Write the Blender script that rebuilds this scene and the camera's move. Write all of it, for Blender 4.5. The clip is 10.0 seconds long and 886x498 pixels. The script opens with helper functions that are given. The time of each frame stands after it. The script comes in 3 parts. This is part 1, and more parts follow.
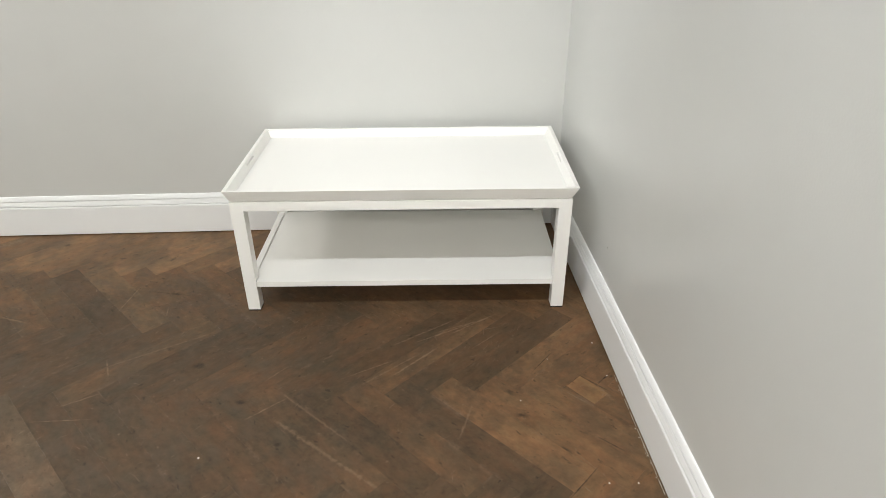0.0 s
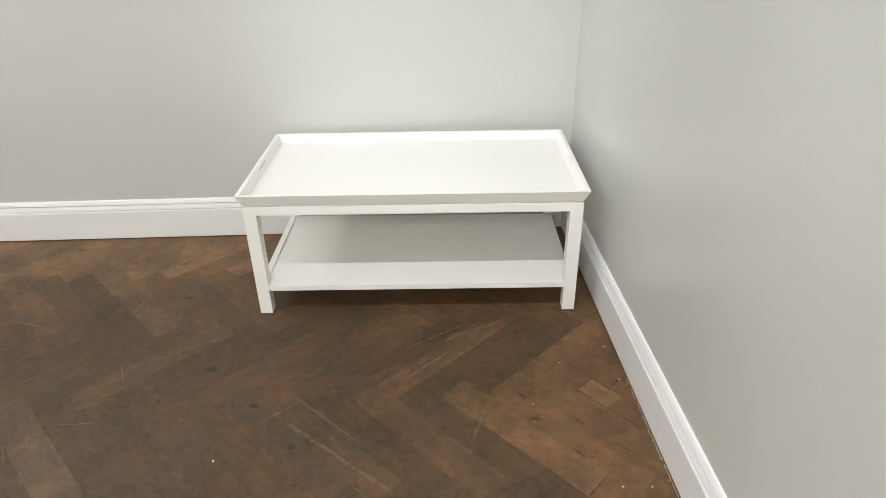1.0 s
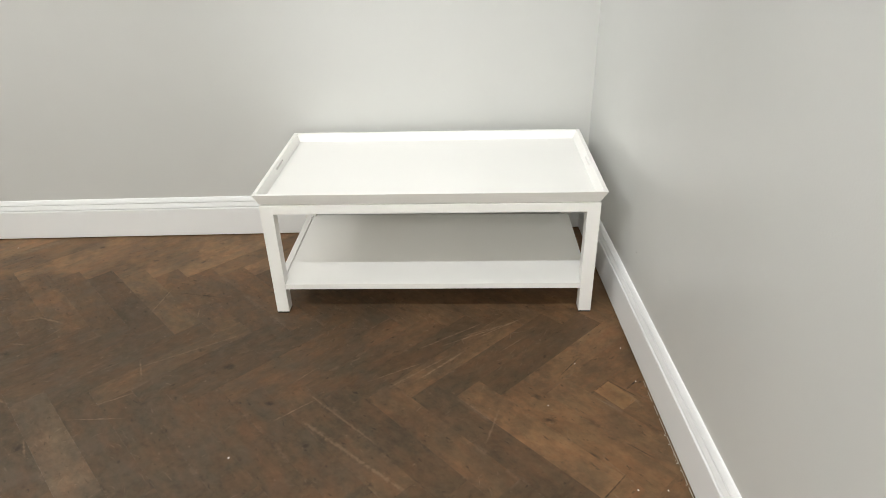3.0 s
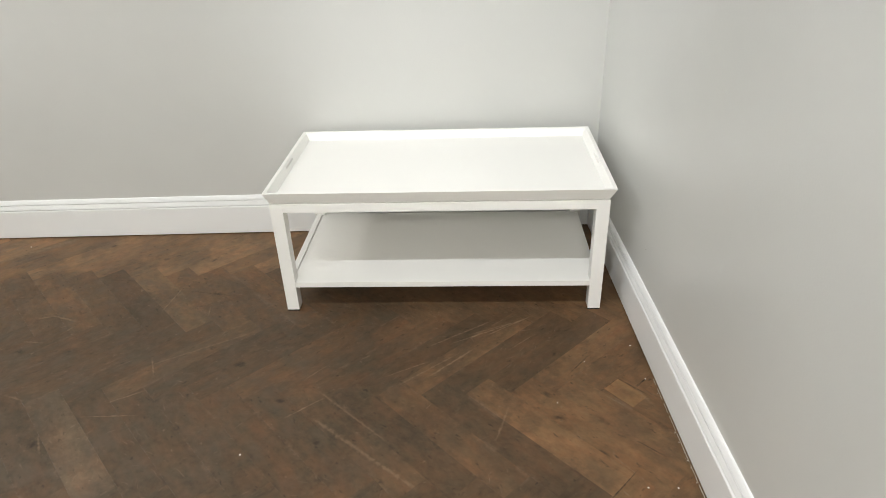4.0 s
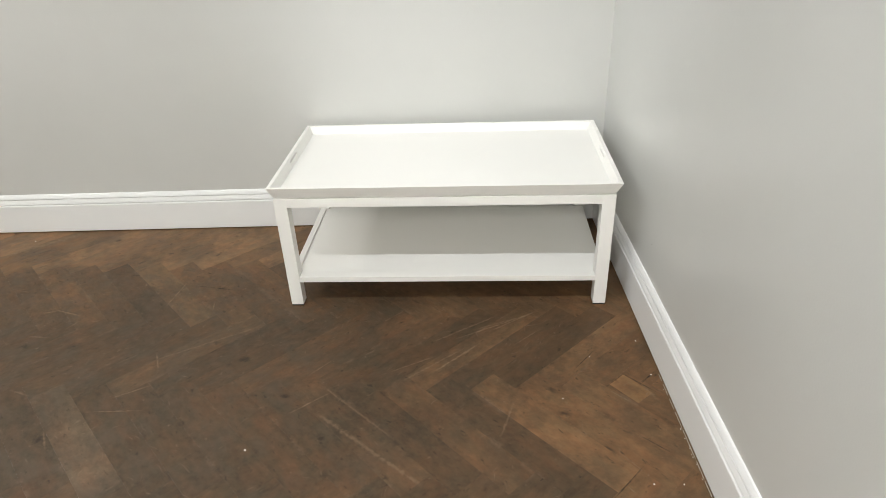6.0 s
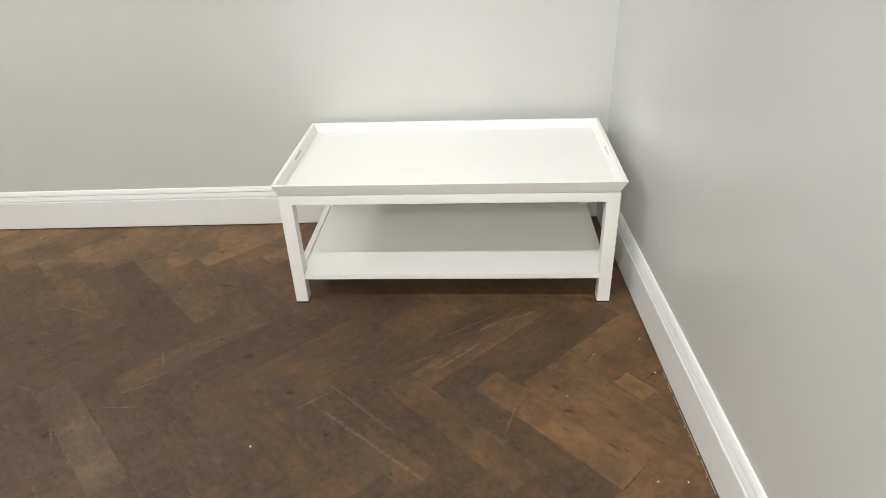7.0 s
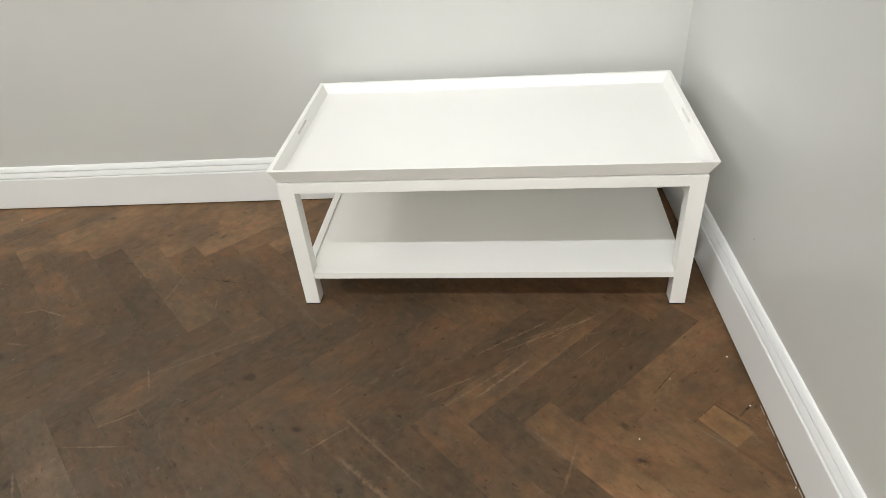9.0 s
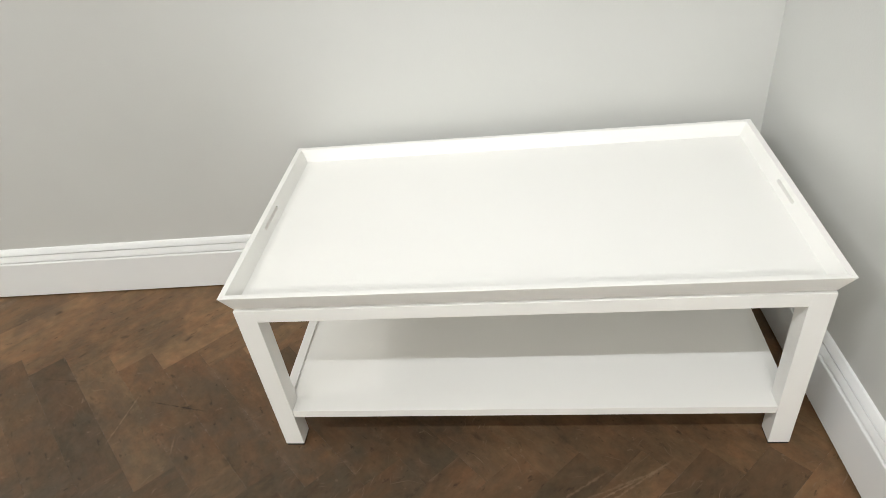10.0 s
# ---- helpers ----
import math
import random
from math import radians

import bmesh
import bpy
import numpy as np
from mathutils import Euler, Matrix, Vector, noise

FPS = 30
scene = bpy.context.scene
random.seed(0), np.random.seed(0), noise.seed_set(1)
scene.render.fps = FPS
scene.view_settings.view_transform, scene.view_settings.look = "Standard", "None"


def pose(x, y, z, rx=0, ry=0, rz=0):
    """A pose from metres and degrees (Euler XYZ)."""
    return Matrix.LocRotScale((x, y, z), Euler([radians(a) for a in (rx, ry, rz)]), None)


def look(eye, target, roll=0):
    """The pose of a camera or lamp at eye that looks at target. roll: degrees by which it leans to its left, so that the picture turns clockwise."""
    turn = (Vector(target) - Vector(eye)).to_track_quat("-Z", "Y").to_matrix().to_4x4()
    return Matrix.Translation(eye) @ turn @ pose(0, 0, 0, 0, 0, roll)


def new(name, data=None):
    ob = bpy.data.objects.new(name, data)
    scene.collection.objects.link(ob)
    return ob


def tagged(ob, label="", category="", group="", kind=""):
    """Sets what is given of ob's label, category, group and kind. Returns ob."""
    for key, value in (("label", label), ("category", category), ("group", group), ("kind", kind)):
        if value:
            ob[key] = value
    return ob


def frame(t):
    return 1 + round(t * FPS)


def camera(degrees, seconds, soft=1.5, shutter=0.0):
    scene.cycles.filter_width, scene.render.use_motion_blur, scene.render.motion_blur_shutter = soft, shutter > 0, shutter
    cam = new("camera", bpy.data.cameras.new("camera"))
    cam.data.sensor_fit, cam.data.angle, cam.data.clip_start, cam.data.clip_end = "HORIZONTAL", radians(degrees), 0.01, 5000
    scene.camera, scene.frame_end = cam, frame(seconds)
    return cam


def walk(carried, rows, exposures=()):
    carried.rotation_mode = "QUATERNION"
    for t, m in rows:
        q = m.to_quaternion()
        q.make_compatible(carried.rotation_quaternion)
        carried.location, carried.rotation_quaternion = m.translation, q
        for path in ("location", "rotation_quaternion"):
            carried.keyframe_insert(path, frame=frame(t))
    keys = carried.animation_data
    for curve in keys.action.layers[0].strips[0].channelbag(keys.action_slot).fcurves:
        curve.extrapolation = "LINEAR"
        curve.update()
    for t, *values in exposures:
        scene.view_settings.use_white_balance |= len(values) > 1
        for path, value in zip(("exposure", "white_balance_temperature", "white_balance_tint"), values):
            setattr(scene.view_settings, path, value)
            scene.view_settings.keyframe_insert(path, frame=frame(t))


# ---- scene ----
cam = camera(69.1, 10.0, 0.75)
PATH = [
    (0, (0.723, -1.979, 1.382), (0.726, -0.241, 0.393), -0.6),
    (0.5, (0.718, -1.979, 1.389), (0.697, -0.238, 0.406), -1.0),
    (1, (0.708, -1.985, 1.386), (0.689, -0.241, 0.407), -1.1),
    (1.5, (0.716, -1.98, 1.379), (0.712, -0.242, 0.39), -0.6),
    (2, (0.71, -1.98, 1.376), (0.682, -0.238, 0.394), -1.1),
    (2.5, (0.716, -1.979, 1.382), (0.66, -0.236, 0.402), -1.4),
    (4, (0.713, -1.985, 1.387), (0.612, -0.247, 0.403), -2.2),
    (4.5, (0.71, -1.983, 1.389), (0.599, -0.252, 0.393), -2.3),
    (5, (0.718, -1.977, 1.386), (0.609, -0.249, 0.385), -2.1),
    (5.5, (0.716, -1.975, 1.391), (0.592, -0.25, 0.387), -2.8),
    (6.8, (0.7, -1.968, 1.388), (0.611, -0.241, 0.383), -1.6),
    (7, (0.701, -1.976, 1.393), (0.582, -0.255, 0.382), -2.4),
    (7.5, (0.695, -1.973, 1.387), (0.588, -0.26, 0.36), -2.0),
    (8, (0.67, -1.946, 1.377), (0.599, -0.247, 0.324), -2.3),
    (8.2, (0.645, -1.912, 1.382), (0.626, -0.217, 0.319), -3.1),
    (8.5, (0.64, -1.79, 1.374), (0.584, -0.138, 0.248), -4.2),
    (8.7, (0.643, -1.684, 1.326), (0.572, -0.031, 0.202), -3.3),
    (8.8, (0.644, -1.606, 1.348), (0.53, 0.024, 0.194), -3.3),
    (9, (0.657, -1.517, 1.322), (0.442, 0.089, 0.15), -5.0),
    (9.1, (0.625, -1.449, 1.311), (0.428, 0.158, 0.137), -4.5),
    (9.2, (0.619, -1.377, 1.322), (0.414, 0.233, 0.153), -4.5),
    (9.3, (0.595, -1.33, 1.3), (0.43, 0.332, 0.2), -4.4),
    (9.4, (0.587, -1.27, 1.3), (0.484, 0.392, 0.192), -4.4),
    (9.5, (0.581, -1.217, 1.309), (0.494, 0.435, 0.185), -4.7),
    (9.6, (0.563, -1.153, 1.309), (0.537, 0.492, 0.171), -3.8),
    (9.7, (0.556, -1.106, 1.3), (0.501, 0.536, 0.159), -5.1),
    (9.8, (0.566, -1.034, 1.296), (0.468, 0.6, 0.147), -5.7),
    (9.9, (0.569, -0.987, 1.293), (0.406, 0.649, 0.155), -6.1),
    (10, (0.61, -0.945, 1.287), (0.349, 0.646, 0.103), -8.0),
]
walk(cam, [(t, look(eye, target, roll)) for t, eye, target, roll in PATH],
     exposures=[(0, 0.05), (8.2, 0.05), (9, 0.02), (10, 0.0)])

# ---- light ----
world = bpy.data.worlds.new("world")
scene.world = world
world.use_nodes = True
world.node_tree.nodes["Background"].inputs[0].default_value = (0.8, 0.85, 1.0, 1)
world.node_tree.nodes["Background"].inputs[1].default_value = 0.02

CEILING = 2.65
LAMP_COLOUR = (0.935, 0.962, 1.0)                 # spots and linear light
FILL_COLOUR = (1.0, 0.973, 0.93)
SPOTS = [(0.55, 17), (0.1, 17), (-0.35, 17), (-0.8, 17), (-1.25, 17)]      # x along the lighting track, watts
TRACK_Y, AIM = -1.2, (0.85, 0.66, 0.9)
BATTEN = (-0.4, -1.26, 3.0, 44)                     # middle x, y, length, watts
# unseen ceiling panels added as soft fill: x, y, watts
FILL_PANELS = [(-2.0, -0.1, 24), (-2.5, -3.8, 10), (-1.3, -3.8, 18), (-0.1, -3.8, 36), (0.9, -3.8, 40)]
scene.view_settings.exposure = 0.0


# ---- materials ----
def material(name):
    m = bpy.data.materials.new(name)
    m.use_nodes = True
    nt = m.node_tree
    return m, nt, nt.nodes["Principled BSDF"]


def node(nt, kind, **inputs):
    n = nt.nodes.new(kind)
    for key, value in inputs.items():
        n.inputs[key.replace("_", " ")].default_value = value
    return n


def noise_at(nt, coord, scale, detail=3.0, rough=0.55, stretch=None):
    n = node(nt, "ShaderNodeTexNoise", Scale=scale, Detail=detail, Roughness=rough)
    if stretch:
        mp = node(nt, "ShaderNodeMapping", Scale=stretch)
        nt.links.new(coord, mp.inputs["Vector"])
        coord = mp.outputs["Vector"]
    nt.links.new(coord, n.inputs["Vector"])
    return n.outputs["Fac"]


def spread(nt, value, a, b, c, d):
    r = nt.nodes.new("ShaderNodeMapRange")
    for i, x in zip((1, 2, 3, 4), (a, b, c, d)):
        r.inputs[i].default_value = x
    nt.links.new(value, r.inputs[0])
    return r.outputs[0]


def maths(nt, op, a, b):
    n = nt.nodes.new("ShaderNodeMath")
    n.operation = op
    for i, x in enumerate((a, b)):
        if isinstance(x, (int, float)):
            n.inputs[i].default_value = x
        else:
            nt.links.new(x, n.inputs[i])
    return n.outputs[0]


def mix(nt, fac, a, b, blend="MIX"):
    n = nt.nodes.new("ShaderNodeMix")
    n.data_type, n.blend_type = "RGBA", blend
    for i, x in ((0, fac), (6, a), (7, b)):
        if isinstance(x, (int, float, tuple)):
            n.inputs[i].default_value = x
        else:
            nt.links.new(x, n.inputs[i])
    return n.outputs[2]


def bump(nt, height, strength, distance, bsdf):
    b = node(nt, "ShaderNodeBump", Strength=strength, Distance=distance)
    nt.links.new(height, b.inputs["Height"])
    nt.links.new(b.outputs["Normal"], bsdf.inputs["Normal"])


def paint(name, colour, rough, grain=260.0, relief=0.0006, blotch=0.03, strength=0.25):
    m, nt, bsdf = material(name)
    pos = nt.nodes.new("ShaderNodeTexCoord").outputs["Object"]
    big = spread(nt, noise_at(nt, pos, 1.7, 4), 0.3, 0.7, 1 - blotch, 1 + blotch * 0.4)
    fine = noise_at(nt, pos, grain, 2)
    col = mix(nt, 1.0, (*colour, 1), big, "MULTIPLY")
    nt.links.new(col, bsdf.inputs["Base Color"])
    nt.links.new(spread(nt, noise_at(nt, pos, 9, 3), 0.3, 0.7, rough - 0.015, rough + 0.02), bsdf.inputs["Roughness"])
    bump(nt, fine, strength, relief, bsdf)
    return m


WALL = paint("wall_paint", (0.628, 0.631, 0.602), 0.29, 190, 0.0008, 0.03)
CEIL = paint("ceiling_paint", (0.8, 0.8, 0.78), 0.7)
BOARD = paint("skirting_gloss", (0.87, 0.882, 0.872), 0.3, 120, 0.0004, 0.03)
TABLE = paint("table_lacquer", (0.898, 0.89, 0.85), 0.33, 150, 0.0003, 0.015, 0.15)
RUBBER = paint("dark_glide", (0.012, 0.011, 0.01), 0.8)
CRUMB = paint("plaster", (0.75, 0.72, 0.66), 0.8)
SCUFF = paint("dried_scuff", (0.3, 0.27, 0.24), 0.8)
FILLER = paint("dirty_filler", (0.5, 0.46, 0.4), 0.85)


def stroke(nt, sep, ax, ay, bx, by, half, ragged):
    """A worn mark from a to b on the floor: 1 on the line, 0 beyond its ragged half width."""
    n = math.hypot(bx - ax, by - ay)
    dx, dy = (bx - ax) / n, (by - ay) / n
    x, y = maths(nt, "SUBTRACT", sep.outputs[0], ax), maths(nt, "SUBTRACT", sep.outputs[1], ay)
    along = maths(nt, "ADD", maths(nt, "MULTIPLY", x, dx), maths(nt, "MULTIPLY", y, dy))
    across = maths(nt, "ABSOLUTE", maths(nt, "SUBTRACT", maths(nt, "MULTIPLY", y, dx), maths(nt, "MULTIPLY", x, dy)), 0.0)
    across = maths(nt, "ADD", across, spread(nt, ragged, 0.3, 0.7, -half * 0.8, half * 0.9))
    end = min(0.02, n / 3)
    ends = maths(nt, "MULTIPLY", spread(nt, along, -end, end, 0.0, 1.0), spread(nt, along, n - end, n + end, 1.0, 0.0))
    return maths(nt, "MULTIPLY", spread(nt, across, 0.0, half, 1.0, 0.0), ends)


# pale scratches and rubbed board edges: from, to, half width, strength
SCRATCHES = [(0.14, -0.555, 0.23, -0.48, 0.004, 0.6), (0.225, -0.571, 0.54, -0.816, 0.008, 0.45), (0.22, -0.454, 0.442, -0.648, 0.005, 0.4),
             (-0.445, -0.495, -0.363, -0.447, 0.004, 0.55), (-0.385, -0.311, -0.1, -0.137, 0.005, 0.3), (0.405, -0.381, 0.545, -0.304, 0.003, 0.6),
             (0.567, -0.367, 0.695, -0.241, 0.005, 0.65), (0.64, -0.196, 0.816, -0.101, 0.003, 0.65), (0.754, -0.153, 0.905, -0.047, 0.004, 0.5),
             (0.807, -0.522, 0.769, -0.64, 0.005, 0.45), (-0.494, -0.562, -0.347, -0.555, 0.003, 0.5), (-0.489, 0.018, -0.475, 0.16, 0.003, 0.55),
             (1.214, -0.44, 1.236, -0.49, 0.008, 0.5), (1.107, -0.46, 1.161, -0.51, 0.003, 0.5), (1.096, -0.714, 1.141, -0.77, 0.003, 0.4),
             (-1.396, 0.384, -1.144, 0.588, 0.02, 0.5), (-0.953, -0.043, -0.902, -0.027, 0.004, 0.5), (-0.902, -0.027, -0.809, -0.058, 0.005, 0.55),
             (-0.310, 0.026, -0.300, -0.02, 0.004, 0.5), (-0.403, -0.287, -0.366, -0.359, 0.004, 0.5), (-0.809, -0.141, -0.787, -0.098, 0.004, 0.45),
             (0.563, -0.209, 0.76, -0.077, 0.004, 0.45), (0.698, -0.147, 0.885, -0.066, 0.004, 0.4), (0.472, -0.409, 0.64, -0.267, 0.005, 0.4),
             (0.162, -0.38, 0.208, -0.326, 0.004, 0.4), (0.831, -0.231, 0.91, -0.159, 0.004, 0.4), (-0.921, -0.186, -0.854, -0.192, 0.006, 0.45), (-0.589, -0.65, -0.555, -0.7, 0.004, 0.5),
             (-0.8, -0.47, -0.74, -0.49, 0.005, 0.4)]
CRACKS = [(1.049, -0.856, 1.133, -0.765), (1.105, -0.436, 1.163, -0.383), (1.016, -0.356, 1.078, -0.279), (1.204, -0.432, 1.255, -0.379),
          (-0.782, 0.228, -0.689, 0.22), (-0.424, 0.14, -0.271, 0.11),
          (1.162, -0.384, 1.243, -0.462), (1.17, -0.653, 1.22, -0.696), (1.204, -0.425, 1.252, -0.383)]
KNOTS = [(0.098, -0.488, 0.013), (-0.212, -0.221, 0.01), (-0.126, -0.341, 0.011), (-0.085, -0.312, 0.016), (0.956, -0.56, 0.016),
         (0.249, -0.664, 0.008), (-0.937, 0.521, 0.012), (-0.395, 0.55, 0.009),
         (-0.802, -0.009, 0.012), (-0.718, -0.241, 0.016), (-0.589, -0.675, 0.014), (0.45, -0.801, 0.009), (-0.317, 0.122, 0.014), (-0.903, -0.246, 0.015)]


def floor_wood(name, pieces):
    """Old oak: grain along U, across V, with knots, scratches and worn grey wax; some light painted in."""
    m, nt, bsdf = material(name)
    link = nt.links.new
    uv = nt.nodes.new("ShaderNodeTexCoord").outputs["UV"]
    pos = nt.nodes.new("ShaderNodeNewGeometry")
    if pieces:
        info = nt.nodes.new("ShaderNodeObjectInfo")
        rnd, tone, dirt = info.outputs["Random"], info.outputs["Color"], info.outputs["Alpha"]
    else:
        rnd = pos.outputs["Random Per Island"]
        dirt = rnd
        tone = mix(nt, rnd, (0.095, 0.066, 0.044, 1), (0.16, 0.108, 0.07, 1))
    shift = nt.nodes.new("ShaderNodeCombineXYZ")
    link(maths(nt, "MULTIPLY", rnd, 37.0), shift.inputs[0])
    link(maths(nt, "MULTIPLY", rnd, 91.0), shift.inputs[1])
    add = nt.nodes.new("ShaderNodeVectorMath")
    link(uv, add.inputs[0]), link(shift.outputs[0], add.inputs[1])
    at = add.outputs[0]
    streak = noise_at(nt, at, 1.0, 5, 0.6, (4, 38, 1))
    fibre = noise_at(nt, at, 1.0, 3, 0.6, (30, 420, 1))
    cloud = noise_at(nt, at, 9.0, 5, 0.62, (1, 1.9, 1))
    speck = noise_at(nt, at, 26.0, 6, 0.7, (1, 1.5, 1))
    col = mix(nt, 1.0, tone, spread(nt, streak, 0.3, 0.72, 0.95, 1.05), "MULTIPLY")
    col = mix(nt, 1.0, col, spread(nt, fibre, 0.25, 0.75, 0.97, 1.03), "MULTIPLY")
    col = mix(nt, 1.0, col, spread(nt, cloud, 0.34, 0.66, 0.84, 1.17), "MULTIPLY")
    col = mix(nt, 1.0, col, spread(nt, speck, 0.34, 0.66, 0.87, 1.13), "MULTIPLY")
    # reddish and blackish stains
    red = spread(nt, noise_at(nt, at, 5.0, 3, 0.6, (1, 2.2, 1)), 0.55, 0.75, 0.0, 0.35)
    col = mix(nt, red, col, mix(nt, 1.0, col, (1.22, 0.92, 0.8, 1), "MULTIPLY"))
    # knots
    vor = nt.nodes.new("ShaderNodeTexVoronoi")
    mp = node(nt, "ShaderNodeMapping", Scale=(4.0, 9.0, 1))
    link(at, mp.inputs["Vector"])
    warp = nt.nodes.new("ShaderNodeVectorMath")
    link(mp.outputs[0], warp.inputs[0])
    wn = node(nt, "ShaderNodeTexNoise", Scale=6.0)
    link(mp.outputs[0], wn.inputs["Vector"])
    sc = nt.nodes.new("ShaderNodeVectorMath")
    sc.operation = "SCALE"
    sc.inputs["Scale"].default_value = 0.22
    link(wn.outputs["Color"], sc.inputs[0]), link(sc.outputs[0], warp.inputs[1])
    link(warp.outputs[0], vor.inputs["Vector"])
    vor.inputs["Scale"].default_value = 1.0
    knot = spread(nt, vor.outputs["Distance"], 0.02, 0.09, 0.7, 0.0)
    col = mix(nt, knot, col, (0.03, 0.02, 0.014, 1))
    # old dark grime and worn grey wax, uneven from board to board
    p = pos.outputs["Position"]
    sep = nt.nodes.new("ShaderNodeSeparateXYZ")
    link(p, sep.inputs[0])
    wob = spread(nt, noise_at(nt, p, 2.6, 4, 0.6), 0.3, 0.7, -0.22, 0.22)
    # thins towards the walls, and so puts missing light there into the colour
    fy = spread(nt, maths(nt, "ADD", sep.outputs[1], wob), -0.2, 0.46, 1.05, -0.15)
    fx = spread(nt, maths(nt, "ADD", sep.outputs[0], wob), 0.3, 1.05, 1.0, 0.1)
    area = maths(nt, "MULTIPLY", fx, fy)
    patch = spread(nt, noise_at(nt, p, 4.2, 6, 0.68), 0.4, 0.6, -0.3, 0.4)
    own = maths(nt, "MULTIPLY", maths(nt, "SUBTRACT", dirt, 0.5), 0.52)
    film_and_light = maths(nt, "ADD", maths(nt, "ADD", maths(nt, "MULTIPLY", area, 0.6), patch), own)
    film_and_light = spread(nt, maths(nt, "ADD", film_and_light, spread(nt, cloud, 0.3, 0.7, -0.12, 0.12)), -0.1, 0.85, 0.2, 0.9)
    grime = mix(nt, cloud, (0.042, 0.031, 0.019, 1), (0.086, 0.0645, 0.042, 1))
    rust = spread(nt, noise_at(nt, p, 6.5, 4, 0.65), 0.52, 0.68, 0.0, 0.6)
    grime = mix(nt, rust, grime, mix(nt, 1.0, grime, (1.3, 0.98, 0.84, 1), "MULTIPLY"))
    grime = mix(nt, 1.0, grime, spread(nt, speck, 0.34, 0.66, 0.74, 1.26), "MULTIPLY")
    col = mix(nt, film_and_light, mix(nt, 1.0, col, (1.12, 0.99, 0.83, 1), "MULTIPLY"), grime)
    # dull greyish wax left in patches away from the wall
    dull = maths(nt, "MULTIPLY", spread(nt, noise_at(nt, p, 8.5, 6, 0.68), 0.46, 0.62, 0.0, 0.34), spread(nt, sep.outputs[0], 0.1, 0.7, 1.0, 0.2))
    col = mix(nt, dull, col, (0.118, 0.094, 0.07, 1))
    # russet and olive patches a few centimetres wide
    hue = noise_at(nt, at, 8.0, 4, 0.6, (1, 2.4, 1))
    col = mix(nt, 1.0, col, mix(nt, spread(nt, hue, 0.4, 0.62, 0.0, 1.0), (0.96, 0.975, 0.95, 1), (1.12, 1.01, 0.94, 1)), "MULTIPLY")
    # board edges rubbed pale here and dark there
    side = nt.nodes.new("ShaderNodeSeparateXYZ")
    link(uv, side.inputs[0])
    rim = spread(nt, maths(nt, "ABSOLUTE", side.outputs[1], 0.0), 0.0385, 0.0475, 0.0, 1.0)
    rubbed = maths(nt, "MULTIPLY", rim, spread(nt, noise_at(nt, p, 7.5, 5, 0.7), 0.54, 0.66, 0.0, 0.5))
    col = mix(nt, rubbed, col, (0.2, 0.14, 0.092, 1))
    sooty = maths(nt, "MULTIPLY", rim, spread(nt, noise_at(nt, p, 9.5, 5, 0.7), 0.34, 0.46, 0.45, 0.0))
    col = mix(nt, sooty, col, (0.03, 0.02, 0.013, 1))
    # dark dents and pale chips
    dent = spread(nt, noise_at(nt, at, 34.0, 5, 0.62, (0.7, 1.6, 1)), 0.615, 0.7, 0.0, 0.65)
    col = mix(nt, dent, col, (0.026, 0.018, 0.011, 1))
    chip = spread(nt, noise_at(nt, p, 38.0, 5, 0.62), 0.64, 0.74, 0.0, 0.5)
    col = mix(nt, chip, col, (0.24, 0.175, 0.115, 1))
    # pale scratches in several directions
    marks = None
    bend = node(nt, "ShaderNodeTexNoise", Scale=5.0, Detail=2.0)
    link(p, bend.inputs["Vector"])
    small = nt.nodes.new("ShaderNodeVectorMath")
    small.operation = "SCALE"
    small.inputs["Scale"].default_value = 0.2
    link(bend.outputs["Color"], small.inputs[0])
    bent = nt.nodes.new("ShaderNodeVectorMath")
    link(p, bent.inputs[0]), link(small.outputs[0], bent.inputs[1])
    for ang, st, seed in ((0.62, (15, 150, 1), 3.1), (-0.7, (18, 170, 1), 8.4), (1.9, (22, 190, 1), 5.2)):
        mp2 = node(nt, "ShaderNodeMapping", Location=(seed, seed, 0), Rotation=(0, 0, ang))
        link(bent.outputs[0], mp2.inputs["Vector"])
        ln = noise_at(nt, mp2.outputs[0], 1.0, 1, 0.4, st)
        gate = noise_at(nt, mp2.outputs[0], 4.5, 4, 0.65)
        one = maths(nt, "MULTIPLY", spread(nt, ln, 0.67, 0.77, 0.0, 1.0), spread(nt, gate, 0.52, 0.66, 0.0, 0.5))
        marks = one if marks is None else maths(nt, "MAXIMUM", marks, one)
    col = mix(nt, marks, col, (0.24, 0.175, 0.12, 1))
    if pieces:
        ragged, rough_edge = noise_at(nt, p, 60.0, 3, 0.7), noise_at(nt, p, 48.0, 4, 0.7)
        for ax, ay, bx, by, half, strength in SCRATCHES:
            m1 = stroke(nt, sep, ax, ay, bx, by, half, ragged)
            col = mix(nt, maths(nt, "MULTIPLY", m1, strength), col, (0.25, 0.175, 0.11, 1))
        for ax, ay, bx, by in CRACKS:
            col = mix(nt, maths(nt, "MULTIPLY", stroke(nt, sep, ax, ay, bx, by, 0.0024, ragged), 0.75), col, (0.018, 0.012, 0.008, 1))
        for kx, ky, rad in KNOTS:
            col = mix(nt, maths(nt, "MULTIPLY", stroke(nt, sep, kx - rad, ky, kx + rad, ky, rad * 1.1, rough_edge), 0.72), col, (0.02, 0.014, 0.009, 1))
    col = mix(nt, 1.0, col, (0.89, 0.87, 0.845, 1), "MULTIPLY")
    link(col, bsdf.inputs["Base Color"])
    link(spread(nt, cloud, 0.3, 0.7, 0.4, 0.6), bsdf.inputs["Roughness"])
